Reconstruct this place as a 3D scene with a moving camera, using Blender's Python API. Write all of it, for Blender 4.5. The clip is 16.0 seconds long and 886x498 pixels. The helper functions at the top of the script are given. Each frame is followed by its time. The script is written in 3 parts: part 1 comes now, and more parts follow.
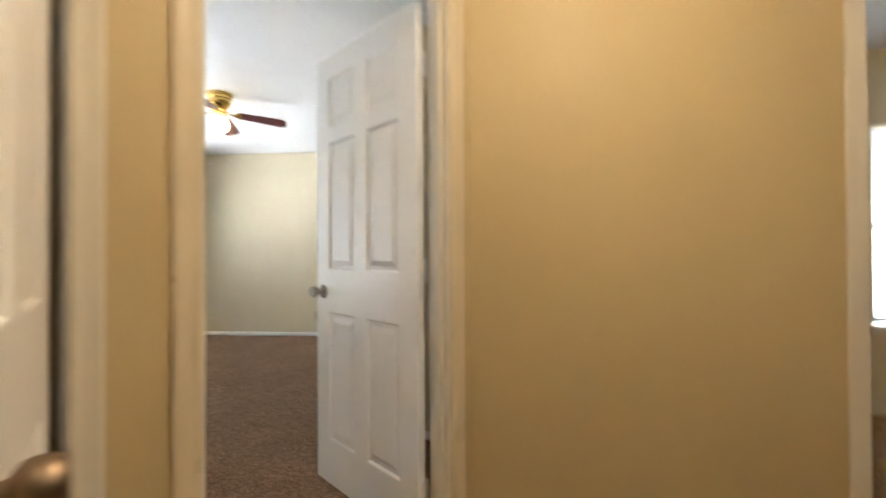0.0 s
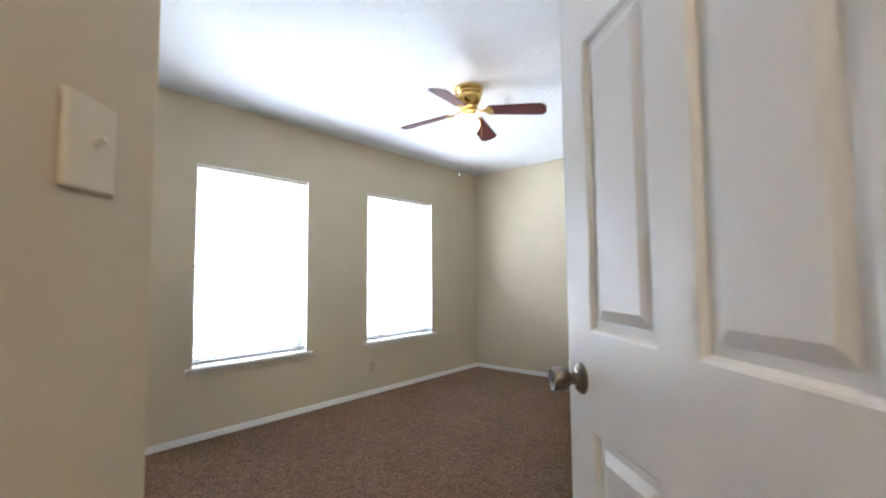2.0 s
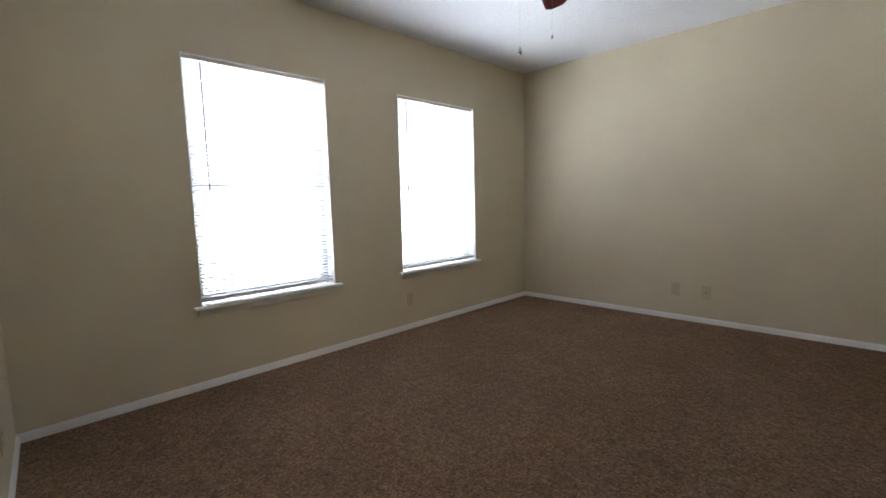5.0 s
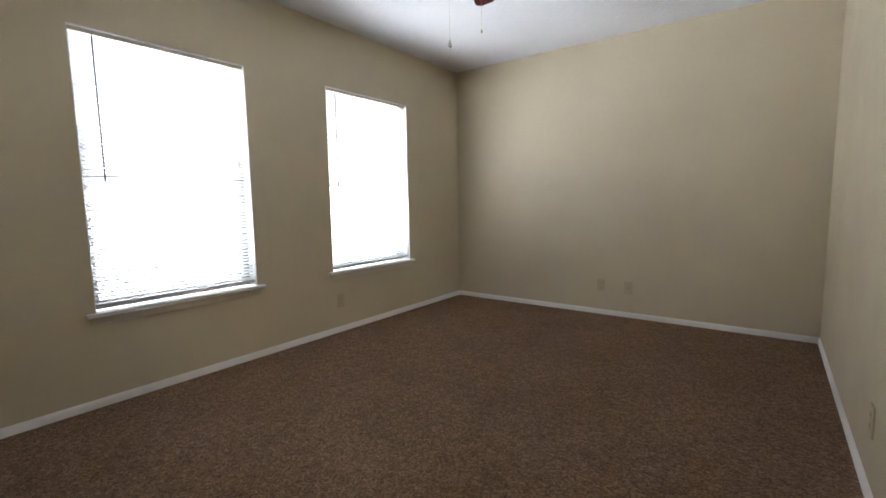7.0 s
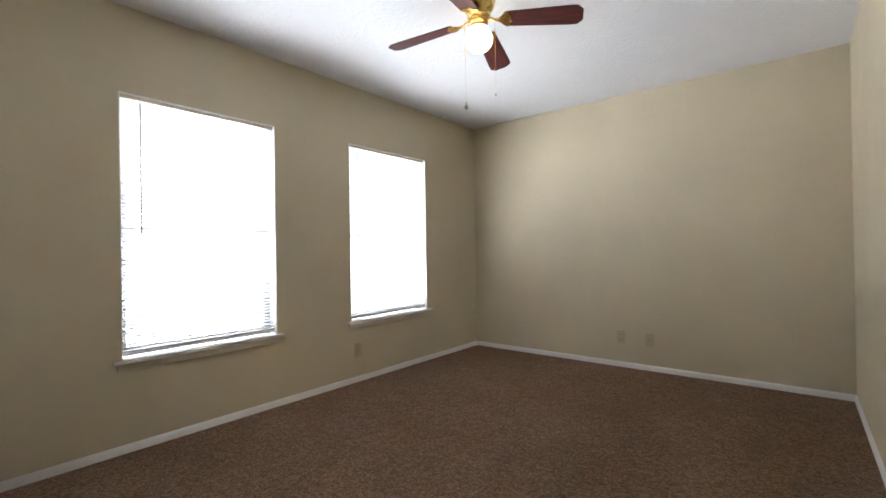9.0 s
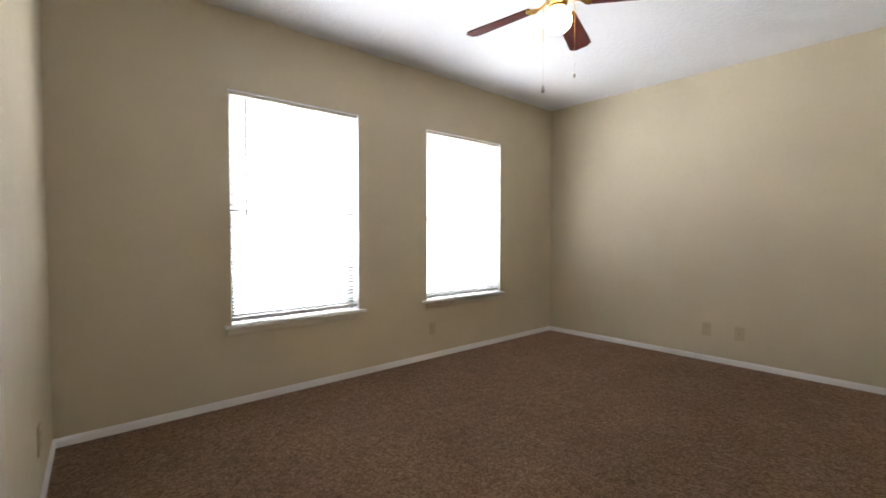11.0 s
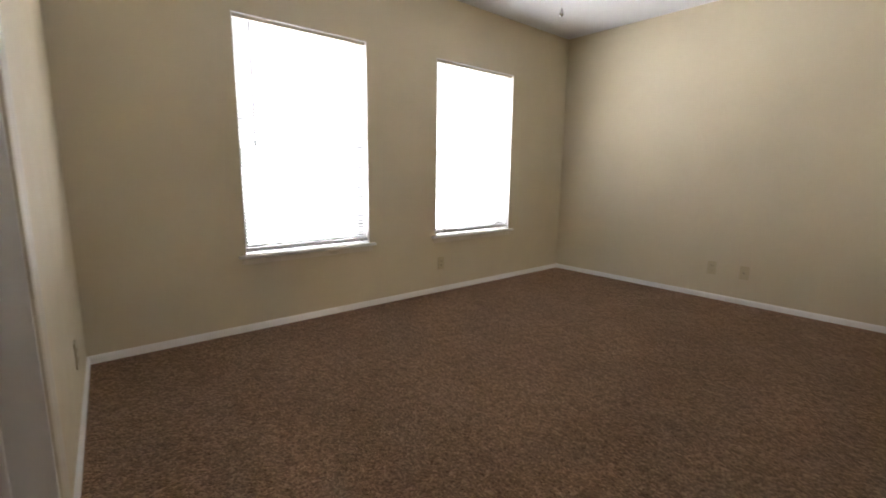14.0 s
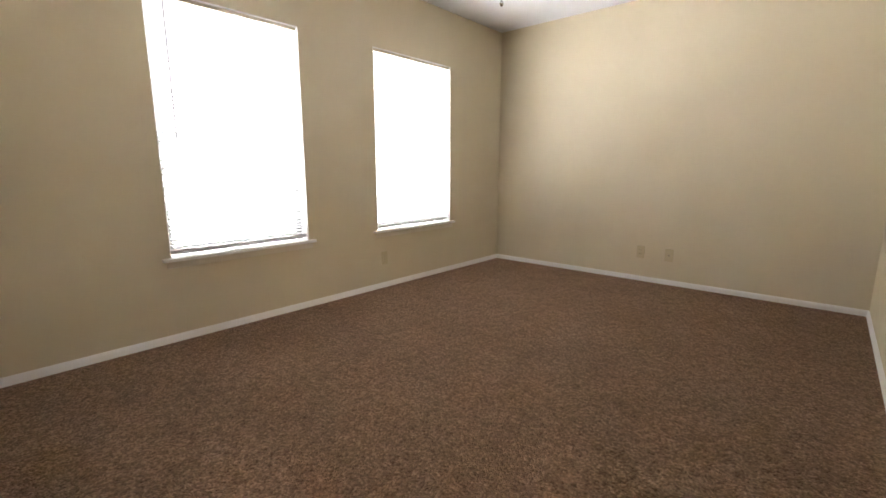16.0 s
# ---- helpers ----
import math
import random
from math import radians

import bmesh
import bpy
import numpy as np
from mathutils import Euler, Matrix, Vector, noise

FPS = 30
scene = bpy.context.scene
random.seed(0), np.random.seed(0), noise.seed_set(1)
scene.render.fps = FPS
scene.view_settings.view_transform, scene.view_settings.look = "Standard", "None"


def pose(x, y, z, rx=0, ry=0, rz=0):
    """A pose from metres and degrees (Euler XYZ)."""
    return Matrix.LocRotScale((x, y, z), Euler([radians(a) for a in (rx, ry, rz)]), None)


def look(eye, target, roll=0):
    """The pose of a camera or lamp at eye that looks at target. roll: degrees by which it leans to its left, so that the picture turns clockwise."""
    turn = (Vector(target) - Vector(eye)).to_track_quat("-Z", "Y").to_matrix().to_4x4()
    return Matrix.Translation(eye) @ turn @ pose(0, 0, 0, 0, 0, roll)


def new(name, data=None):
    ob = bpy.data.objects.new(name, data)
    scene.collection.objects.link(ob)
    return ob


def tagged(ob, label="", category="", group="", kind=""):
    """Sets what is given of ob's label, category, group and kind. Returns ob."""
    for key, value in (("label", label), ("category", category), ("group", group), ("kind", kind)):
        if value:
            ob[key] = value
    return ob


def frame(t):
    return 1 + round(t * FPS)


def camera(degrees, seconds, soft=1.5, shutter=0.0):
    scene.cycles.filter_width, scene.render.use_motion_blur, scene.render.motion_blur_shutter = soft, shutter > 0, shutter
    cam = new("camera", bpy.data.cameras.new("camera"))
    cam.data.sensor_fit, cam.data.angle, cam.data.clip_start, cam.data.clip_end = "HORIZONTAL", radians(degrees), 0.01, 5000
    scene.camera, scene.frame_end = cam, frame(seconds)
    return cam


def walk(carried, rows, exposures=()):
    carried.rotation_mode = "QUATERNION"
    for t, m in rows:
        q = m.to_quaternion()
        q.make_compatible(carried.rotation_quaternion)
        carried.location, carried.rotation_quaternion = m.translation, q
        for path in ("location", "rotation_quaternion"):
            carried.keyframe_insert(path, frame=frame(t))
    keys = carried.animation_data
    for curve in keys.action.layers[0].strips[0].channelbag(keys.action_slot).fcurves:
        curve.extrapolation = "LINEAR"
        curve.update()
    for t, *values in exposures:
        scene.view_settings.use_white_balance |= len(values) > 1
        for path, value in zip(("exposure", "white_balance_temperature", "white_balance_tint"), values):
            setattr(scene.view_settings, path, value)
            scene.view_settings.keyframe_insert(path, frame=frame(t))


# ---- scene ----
TILT, SLAT_T = -42, 0.09
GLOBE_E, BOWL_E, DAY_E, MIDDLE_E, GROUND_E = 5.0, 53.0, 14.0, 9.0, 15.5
WALL_C, HALL_C = (0.63, 0.548, 0.395), (0.50, 0.39, 0.21)
CARPET_DARK, CARPET_MID, CARPET_LIGHT = (0.163, 0.099, 0.063), (0.266, 0.164, 0.105), (0.366, 0.229, 0.150)
EXPOSURES = [(0, 1.43, 6450, 10), (1, 1.68, 6200, 10), (2, 1.22, 5820, 13), (2.5, 0.94, 5850, 14), (3, 0.63, 6050, 13), (3.5, 0.40, 6100, 13), (6, 0.45, 6250, 15), (7, 0.5, 6350, 15),
             (8.5, 0.6, 6430, 15), (11, 0.75, 6680, 16), (12.5, 0.78, 6780, 16), (14, 0.78, 6900, 17), (15, 1.14, 7050, 18), (16, 1.2, 7050, 18)]

cam = camera(90.8, 16.0, soft=1.6, shutter=0.6)
PATH = [
    (0, (3.718, -5.743, 1.107), (3.578, -3.748, 1.124), -0.3),
    (0.2, (3.763, -5.674, 1.118), (3.665, -3.677, 1.063), -2.8),
    (0.5, (3.752, -5.48, 1.134), (3.442, -3.504, 1.144), -3.4),
    (1, (3.652, -5.168, 1.136), (2.919, -3.31, 1.242), -0.7),
    (1.5, (3.526, -4.832, 1.159), (2.527, -3.105, 1.301), -0.4),
    (2, (3.389, -4.578, 1.14), (2.085, -3.067, 1.269), -0.5),
    (2.5, (3.236, -4.422, 1.115), (1.898, -2.935, 1.137), -0.3),
    (3, (3.078, -4.319, 1.115), (1.692, -2.877, 1.075), -0.8),
    (3.5, (3.003, -4.202, 1.088), (1.551, -2.831, 0.988), -1.2),
    (5.8, (2.836, -4.126, 1.104), (1.502, -2.66, 0.839), -0.5),
    (6, (2.851, -4.104, 1.093), (1.562, -2.596, 0.842), -0.6),
    (6.5, (2.845, -4.085, 1.077), (1.642, -2.504, 0.846), -1.2),
    (7, (2.843, -4.08, 1.07), (1.647, -2.491, 0.854), -1.0),
    (7.5, (2.839, -4.091, 1.087), (1.637, -2.5, 0.93), -0.7),
    (8, (2.845, -4.104, 1.093), (1.637, -2.512, 1.035), -0.8),
    (8.5, (2.86, -4.109, 1.085), (1.63, -2.532, 1.079), -0.9),
    (11, (2.933, -4.167, 1.076), (1.426, -2.854, 1.014), 0.0),
    (11.5, (2.942, -4.186, 1.059), (1.363, -2.963, 0.968), -0.2),
    (12, (2.956, -4.183, 1.065), (1.338, -3.012, 0.95), -0.3),
    (12.5, (2.956, -4.184, 1.051), (1.333, -3.022, 0.919), -0.1),
    (13, (2.964, -4.187, 1.061), (1.344, -3.024, 0.917), -0.2),
    (13.5, (2.956, -4.191, 1.051), (1.363, -3.0, 0.843), 0.2),
    (14, (2.946, -4.192, 1.044), (1.438, -2.922, 0.707), 0.7),
    (14.5, (2.903, -4.203, 1.035), (1.504, -2.823, 0.66), 0.9),
    (15, (2.904, -4.195, 1.03), (1.56, -2.764, 0.648), 0.3),
    (15.5, (2.863, -4.212, 1.015), (1.574, -2.726, 0.656), -0.3),
    (16, (2.868, -4.204, 1.03), (1.566, -2.73, 0.669), 0.0),
]
walk(cam, [(t, look(eye, target, roll)) for t, eye, target, roll in PATH], EXPOSURES)

# ---- world and lights ----
world = bpy.data.worlds.new("sky")
scene.world = world
world.use_nodes = True
wn = world.node_tree
sky = wn.nodes.new("ShaderNodeTexSky")
sky.sky_type, sky.sun_disc, sky.sun_elevation, sky.sun_rotation = "NISHITA", False, radians(46), radians(121)
wn.links.new(sky.outputs[0], wn.nodes["Background"].inputs["Color"])
wn.nodes["Background"].inputs["Strength"].default_value = 0.1

sun = new("sun", bpy.data.lights.new("sun", "SUN"))
sun.data.energy, sun.data.angle, sun.data.color = 2.5, radians(0.5), (1, 0.95, 0.88)
sun.matrix_world = look((10, -6, 12), (0, 0, 0))

H = 2.47                 # ceiling height
R2 = math.sqrt(2)


def uv(u, v):
    """Plan point of the angled entry: u runs across its doorway, v leads into the bedroom."""
    return ((u - v) / R2, (u + v) / R2)


# ---- materials ----
def material(name, colour, rough=0.6, metal=0.0):
    m = bpy.data.materials.new(name)
    m.use_nodes = True
    b = m.node_tree.nodes["Principled BSDF"]
    b.inputs["Base Color"].default_value = (*colour, 1)
    b.inputs["Roughness"].default_value, b.inputs["Metallic"].default_value = rough, metal
    return m, m.node_tree, b


def coords(nt, scale=(1, 1, 1)):
    tc, mp = nt.nodes.new("ShaderNodeTexCoord"), nt.nodes.new("ShaderNodeMapping")
    mp.inputs["Scale"].default_value = scale
    nt.links.new(tc.outputs["Object"], mp.inputs["Vector"])
    return mp.outputs["Vector"]


def noise_tex(nt, vec, scale, detail=3.0, rough=0.5):
    n = nt.nodes.new("ShaderNodeTexNoise")
    n.inputs["Scale"].default_value, n.inputs["Detail"].default_value, n.inputs["Roughness"].default_value = scale, detail, rough
    nt.links.new(vec, n.inputs["Vector"])
    return n.outputs["Fac"]


def ramp(nt, fac, stops):
    r = nt.nodes.new("ShaderNodeValToRGB")
    while len(r.color_ramp.elements) < len(stops):
        r.color_ramp.elements.new(0.5)
    for e, (p, c) in zip(r.color_ramp.elements, stops):
        e.position, e.color = p, (*c, 1) if len(c) == 3 else c
    nt.links.new(fac, r.inputs["Fac"])
    return r.outputs["Color"]


def mixed(nt, a, b, fac, mode="MIX"):
    m = nt.nodes.new("ShaderNodeMix")
    m.data_type, m.blend_type = "RGBA", mode
    for sock, val in ((m.inputs["Factor"], fac), (m.inputs["A"], a), (m.inputs["B"], b)):
        if isinstance(val, (int, float)):
            sock.default_value = val
        elif isinstance(val, tuple):
            sock.default_value = (*val, 1)
        else:
            nt.links.new(val, sock)
    return m.outputs["Result"]


def bump(nt, b, height, strength, distance):
    n = nt.nodes.new("ShaderNodeBump")
    n.inputs["Strength"].default_value, n.inputs["Distance"].default_value = strength, distance
    nt.links.new(height, n.inputs["Height"])
    nt.links.new(n.outputs["Normal"], b.inputs["Normal"])


def added(nt, a, b, kb=1.0):
    m = nt.nodes.new("ShaderNodeMath")
    m.operation = "MULTIPLY_ADD"
    nt.links.new(b, m.inputs[0])
    m.inputs[1].default_value = kb
    nt.links.new(a, m.inputs[2])
    return m.outputs[0]


def painted(name, colour, rough, grain, depth, spread=0.05):
    """Rolled paint: a fine orange-peel relief and faint, broad unevenness."""
    m, nt, b = material(name, colour, rough)
    v = coords(nt)
    broad = noise_tex(nt, v, 1.3, 4)
    dark, light = tuple(c * (1 - spread) for c in colour), tuple(min(1, c * (1 + spread)) for c in colour)
    nt.links.new(ramp(nt, broad, [(0.3, dark), (0.7, light)]), b.inputs["Base Color"])
    rr = ramp(nt, noise_tex(nt, v, 6, 3), [(0.3, (rough - 0.08,) * 3), (0.7, (rough + 0.08,) * 3)])
    nt.links.new(rr, b.inputs["Roughness"])
    bump(nt, b, noise_tex(nt, v, grain, 3), 0.35, depth)
    return m


WALL = painted("beige_wall_paint", WALL_C, 0.62, 130, 0.0012)
HALLWALL = painted("tan_hall_paint", HALL_C, 0.55, 130, 0.0012)
TRIM = painted("white_trim_paint", (0.87, 0.86, 0.86), 0.38, 60, 0.0004, 0.03)
CASING = painted("cream_casing_paint", (0.66, 0.60, 0.50), 0.42, 60, 0.0005, 0.04)
HALLCASING = painted("tan_cream_casing_paint", (0.60, 0.51, 0.365), 0.32, 60, 0.0005, 0.04)
PLASTIC = painted("almond_plastic", (0.55, 0.465, 0.30), 0.4, 300, 0.0001, 0.03)
WHITEPLASTIC = painted("ivory_plastic", (0.68, 0.62, 0.50), 0.35, 300, 0.0001, 0.02)

# stippled ceiling
CEILING, nt, b = material("stippled_white_ceiling", (0.8, 0.8, 0.81), 0.85)
v = coords(nt)
vor = nt.nodes.new("ShaderNodeTexVoronoi")
vor.feature, vor.inputs["Scale"].default_value = "SMOOTH_F1", 42
warp = nt.nodes.new("ShaderNodeVectorMath")
warp.operation = "MULTIPLY_ADD"
wnoise = nt.nodes.new("ShaderNodeTexNoise")
wnoise.inputs["Scale"].default_value = 14
nt.links.new(v, wnoise.inputs["Vector"])
nt.links.new(wnoise.outputs["Color"], warp.inputs[0])
warp.inputs[1].default_value = (0.05, 0.05, 0.05)
nt.links.new(v, warp.inputs[2])
nt.links.new(warp.outputs[0], vor.inputs["Vector"])
relief = added(nt, ramp(nt, vor.outputs["Distance"], [(0.25, (0, 0, 0)), (0.6, (1, 1, 1))]), noise_tex(nt, v, 70, 4), 0.6)
bump(nt, b, relief, 0.45, 0.0035)
nt.links.new(ramp(nt, noise_tex(nt, v, 1.1, 4), [(0.3, (0.75, 0.75, 0.77)), (0.7, (0.81, 0.81, 0.83))]), b.inputs["Base Color"])

# cut-pile carpet: yarn tufts of several browns, lying in swirls
CARPET, nt, b = material("brown_cut_pile_carpet", CARPET_MID, 0.95)
v = coords(nt)
wn1 = nt.nodes.new("ShaderNodeTexNoise")
wn1.inputs["Scale"].default_value = 30
nt.links.new(v, wn1.inputs["Vector"])
sw = nt.nodes.new("ShaderNodeVectorMath")
sw.operation = "MULTIPLY_ADD"
sw.inputs[1].default_value = (0.03, 0.03, 0.03)
nt.links.new(wn1.outputs["Color"], sw.inputs[0])
nt.links.new(v, sw.inputs[2])
cell = nt.nodes.new("ShaderNodeTexVoronoi")
cell.inputs["Scale"].default_value = 145
nt.links.new(sw.outputs[0], cell.inputs["Vector"])
pile, tuft, broad = noise_tex(nt, v, 68, 4, 0.7), noise_tex(nt, sw.outputs[0], 34, 3, 0.6), noise_tex(nt, v, 2.2, 5, 0.65)
yarn = nt.nodes.new("ShaderNodeSeparateColor")
nt.links.new(cell.outputs["Color"], yarn.inputs[0])
c1 = ramp(nt, yarn.outputs[0], [(0.05, CARPET_DARK), (0.5, CARPET_MID), (0.95, CARPET_LIGHT)])
c2 = ramp(nt, pile, [(0.30, (0.55, 0.54, 0.53)), (0.47, (1.0, 1.0, 1.0)), (0.70, (1.4, 1.4, 1.4))])
c3 = ramp(nt, broad, [(0.3, (0.86, 0.86, 0.86)), (0.5, (1.0, 1.0, 0.99)), (0.7, (1.12, 1.13, 1.14))])
c4 = ramp(nt, tuft, [(0.34, (0.78, 0.77, 0.76)), (0.5, (1.0, 1.0, 1.0)), (0.66, (1.2, 1.2, 1.2))])
col = mixed(nt, mixed(nt, mixed(nt, c1, c2, 1.0, "MULTIPLY"), c4, 1.0, "MULTIPLY"), c3, 1.0, "MULTIPLY")
nt.links.new(col, b.inputs["Base Color"])
b.inputs["Sheen Weight"].default_value, b.inputs["Sheen Roughness"].default_value = 0.25, 0.5
b.inputs["Sheen Tint"].default_value = (0.62, 0.46, 0.34, 1)
b.inputs["Specular IOR Level"].default_value = 0.05
bump(nt, b, added(nt, added(nt, pile, tuft, 1.0), cell.outputs["Distance"], -0.8), 1.0, 0.017)

# moulded door skin: white satin paint over pressed wood grain
DOOR, nt, b = material("white_grained_door_paint", (0.76, 0.76, 0.77), 0.36)
v = coords(nt, (1, 1, 0.12))
wave = nt.nodes.new("ShaderNodeTexWave")
wave.inputs["Scale"].default_value, wave.inputs["Distortion"].default_value = 22, 9
wave.inputs["Detail"].default_value, wave.inputs["Detail Scale"].default_value = 3, 1.4
nt.links.new(v, wave.inputs["Vector"])
bump(nt, b, added(nt, wave.outputs["Fac"], noise_tex(nt, v, 90, 3), 0.5), 0.22, 0.001)
nt.links.new(ramp(nt, noise_tex(nt, coords(nt), 3, 4), [(0.3, (0.83, 0.83, 0.84)), (0.7, (0.88, 0.88, 0.88))]), b.inputs["Base Color"])

NICKEL, nt, b = material("brushed_nickel", (0.29, 0.255, 0.23), 0.28, 1.0)
v = coords(nt, (1, 1, 1))
nt.links.new(ramp(nt, noise_tex(nt, v, 40, 4), [(0.3, (0.22,) * 3), (0.7, (0.4,) * 3)]), b.inputs["Roughness"])
DARKMETAL, nt, b = material("aged_bronze", (0.26, 0.19, 0.13), 0.42, 1.0)
nt.links.new(ramp(nt, noise_tex(nt, coords(nt), 50, 4), [(0.3, (0.3,) * 3), (0.7, (0.5,) * 3)]), b.inputs["Roughness"])
BRASS, nt, b = material("polished_brass", (0.72, 0.50, 0.17), 0.2, 1.0)
nt.links.new(ramp(nt, noise_tex(nt, coords(nt), 30, 4), [(0.3, (0.14,) * 3), (0.7, (0.3,) * 3)]), b.inputs["Roughness"])

FOBMETAL, nt, b = material("bright_nickel", (0.62, 0.63, 0.64), 0.25, 1.0)
# cherry-stained blades
CHERRY, nt, b = material("cherry_stained_wood", (0.09, 0.015, 0.012), 0.55)
b.inputs["Specular IOR Level"].default_value = 0.25
v = coords(nt, (1.5, 22, 22))
grain = noise_tex(nt, v, 4, 5, 0.6)
nt.links.new(ramp(nt, grain, [(0.3, (0.035, 0.006, 0.006)), (0.7, (0.12, 0.02, 0.015))]), b.inputs["Base Color"])
bump(nt, b, grain, 0.15, 0.001)

GLOBE, nt, b = material("lit_opal_glass", (0.9, 0.86, 0.78), 0.25)
b.inputs["Emission Color"].default_value, b.inputs["Emission Strength"].default_value = (1, 0.76, 0.47, 1), GLOBE_E

BOWL, nt, b = material("lit_frosted_glass", (0.9, 0.86, 0.78), 0.4)
b.inputs["Emission Color"].default_value, b.inputs["Emission Strength"].default_value = (1, 0.78, 0.50, 1), BOWL_E

# blind slats: thin white vinyl that lets light through
SLAT, nt, b = material("white_vinyl_slat", (0.66, 0.66, 0.67), 0.45)
tr = nt.nodes.new("ShaderNodeBsdfTranslucent")
tr.inputs["Color"].default_value = (0.75, 0.75, 0.74, 1)
mx = nt.nodes.new("ShaderNodeMixShader")
mx.inputs["Fac"].default_value = SLAT_T
nt.links.new(b.outputs[0], mx.inputs[1])
nt.links.new(tr.outputs[0], mx.inputs[2])
nt.links.new(mx.outputs[0], nt.nodes["Material Output"].inputs["Surface"])

VINYL = painted("grey_aluminium_frame", (0.10, 0.115, 0.105), 0.4, 80, 0.0002, 0.02)
# the wand's unlit silhouette against the window is put into its grey
WAND, nt, b = material("silhouette_grey_wand", (0.15, 0.15, 0.155), 0.3)
GLASS, nt, b = material("window_glass", (1, 1, 1), 0.02)
b.inputs["Transmission Weight"].default_value, b.inputs["IOR"].default_value = 1.0, 1.02


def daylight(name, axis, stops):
    """Glow in place of outdoor light, changing along one axis of a backdrop: (place in metres, radiance) pairs."""
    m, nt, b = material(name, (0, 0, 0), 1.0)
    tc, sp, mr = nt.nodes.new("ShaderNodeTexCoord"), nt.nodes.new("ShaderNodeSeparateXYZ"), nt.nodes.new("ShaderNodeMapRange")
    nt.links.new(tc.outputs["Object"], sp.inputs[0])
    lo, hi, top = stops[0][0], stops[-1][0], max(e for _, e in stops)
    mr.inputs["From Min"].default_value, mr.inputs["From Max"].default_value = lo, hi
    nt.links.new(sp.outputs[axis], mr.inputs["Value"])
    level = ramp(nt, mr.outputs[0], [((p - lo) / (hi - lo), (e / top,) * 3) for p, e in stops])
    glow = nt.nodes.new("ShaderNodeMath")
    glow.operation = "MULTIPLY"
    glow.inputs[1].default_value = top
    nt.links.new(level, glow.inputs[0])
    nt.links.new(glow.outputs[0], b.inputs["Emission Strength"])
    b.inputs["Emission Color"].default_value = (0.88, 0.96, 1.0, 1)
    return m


# glowing sheets: ground close to the house, hazy middle distance, bright sky above it
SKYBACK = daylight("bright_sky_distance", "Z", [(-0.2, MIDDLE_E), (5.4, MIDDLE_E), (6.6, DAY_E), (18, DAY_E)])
# glow added near the house to light the ceiling through the blinds
GROUNDGLOW = daylight("glowing_ground_sheet", "X", [(-12, MIDDLE_E), (-2.3, MIDDLE_E), (-1.7, GROUND_E), (-0.1, GROUND_E)])
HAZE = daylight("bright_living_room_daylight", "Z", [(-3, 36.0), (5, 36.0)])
DARK, nt, b = material("dark_slot", (0.01, 0.01, 0.01), 0.8)


# ---- mesh helpers ----
def box(bm, x0, x1, y0, y1, z0, z1):
    vs = [bm.verts.new((x, y, z)) for z in (z0, z1) for x, y in ((x0, y0), (x1, y0), (x1, y1), (x0, y1))]
    for f in ((3, 2, 1, 0), (4, 5, 6, 7), (0, 1, 5, 4), (1, 2, 6, 5), (2, 3, 7, 6), (3, 0, 4, 7)):
        bm.faces.new([vs[i] for i in f])


def prism(bm, pts, z0, z1):
    """An upright block over a plan outline, given anticlockwise."""
    lo, hi = [bm.verts.new((*p, z0)) for p in pts], [bm.verts.new((*p, z1)) for p in pts]
    bm.faces.new(lo[::-1]), bm.faces.new(hi)
    for i in range(len(pts)):
        j = (i + 1) % len(pts)
        bm.faces.new((lo[i], lo[j], hi[j], hi[i]))


def lathe(bm, profile, n=32, at=(0, 0, 0), turn=None):
    """A turned body round z: (radius, height) pairs from one end to the other."""
    m = Matrix.Translation(at) @ (turn or Matrix())
    rings = [[bm.verts.new(m @ Vector((r * math.cos(2 * math.pi * i / n), r * math.sin(2 * math.pi * i / n), z))) for i in range(n)] for r, z in profile]
    for a, c in zip(rings, rings[1:]):
        for i in range(n):
            bm.faces.new((a[i], a[(i + 1) % n], c[(i + 1) % n], c[i]))
    bm.faces.new(rings[0][::-1]), bm.faces.new(rings[-1])


def bevelled(bm, width, segments=2):
    bmesh.ops.bevel(bm, geom=bm.edges[:], offset=width, segments=segments, affect="EDGES", profile=0.5)


def part(name, bm, mat, parent=None, label="", smooth=False):
    me = bpy.data.meshes.new(name)
    bmesh.ops.recalc_face_normals(bm, faces=bm.faces[:])
    if smooth:
        for f in bm.faces:
            f.smooth = True
    bm.to_mesh(me)
    bm.free()
    me.materials.append(mat)
    ob = new(name, me)
    if smooth:
        me.set_sharp_from_angle(angle=radians(35))
    if parent:
        ob.parent = parent
    if label:
        ob["label"] = label
    return ob


def thing(name, at, turn, label, category, group="", kind=""):
    ob = new(name)
    ob.matrix_world = pose(*at, 0, 0, turn)
    return tagged(ob, label, category, group, kind)


def structure(name, bm, mat, label, category):
    return tagged(part(name, bm, mat), label, category, "", "structure")


# ---- the shell ----
XR, YN = 3.168, -4.232       # right wall and closet wall of the bedroom
T = 0.115                    # partition thickness
US, UD0, UD1 = -1.268, -1.188, -0.432   # switch wall, door opening
V0, V1 = -5.565, -5.465      # hall face and bedroom face of the door wall
VS = -4.88                   # free end of the switch wall
W1, W2 = (-3.378, -2.460), (-1.802, -0.850)        # window openings along the wall
WZ0, WZ1 = 0.512, 1.986
XO = 0.15                    # outer wall thickness
HX, HY = 5.035, -4.165       # hall wall: its free end and its face

bm = bmesh.new()
box(bm, -XO, 9.0, -8.3, XO, -0.12, 0)
structure("floor", bm, CARPET, "brown cut-pile carpet with a speckled worn nap", "carpet")

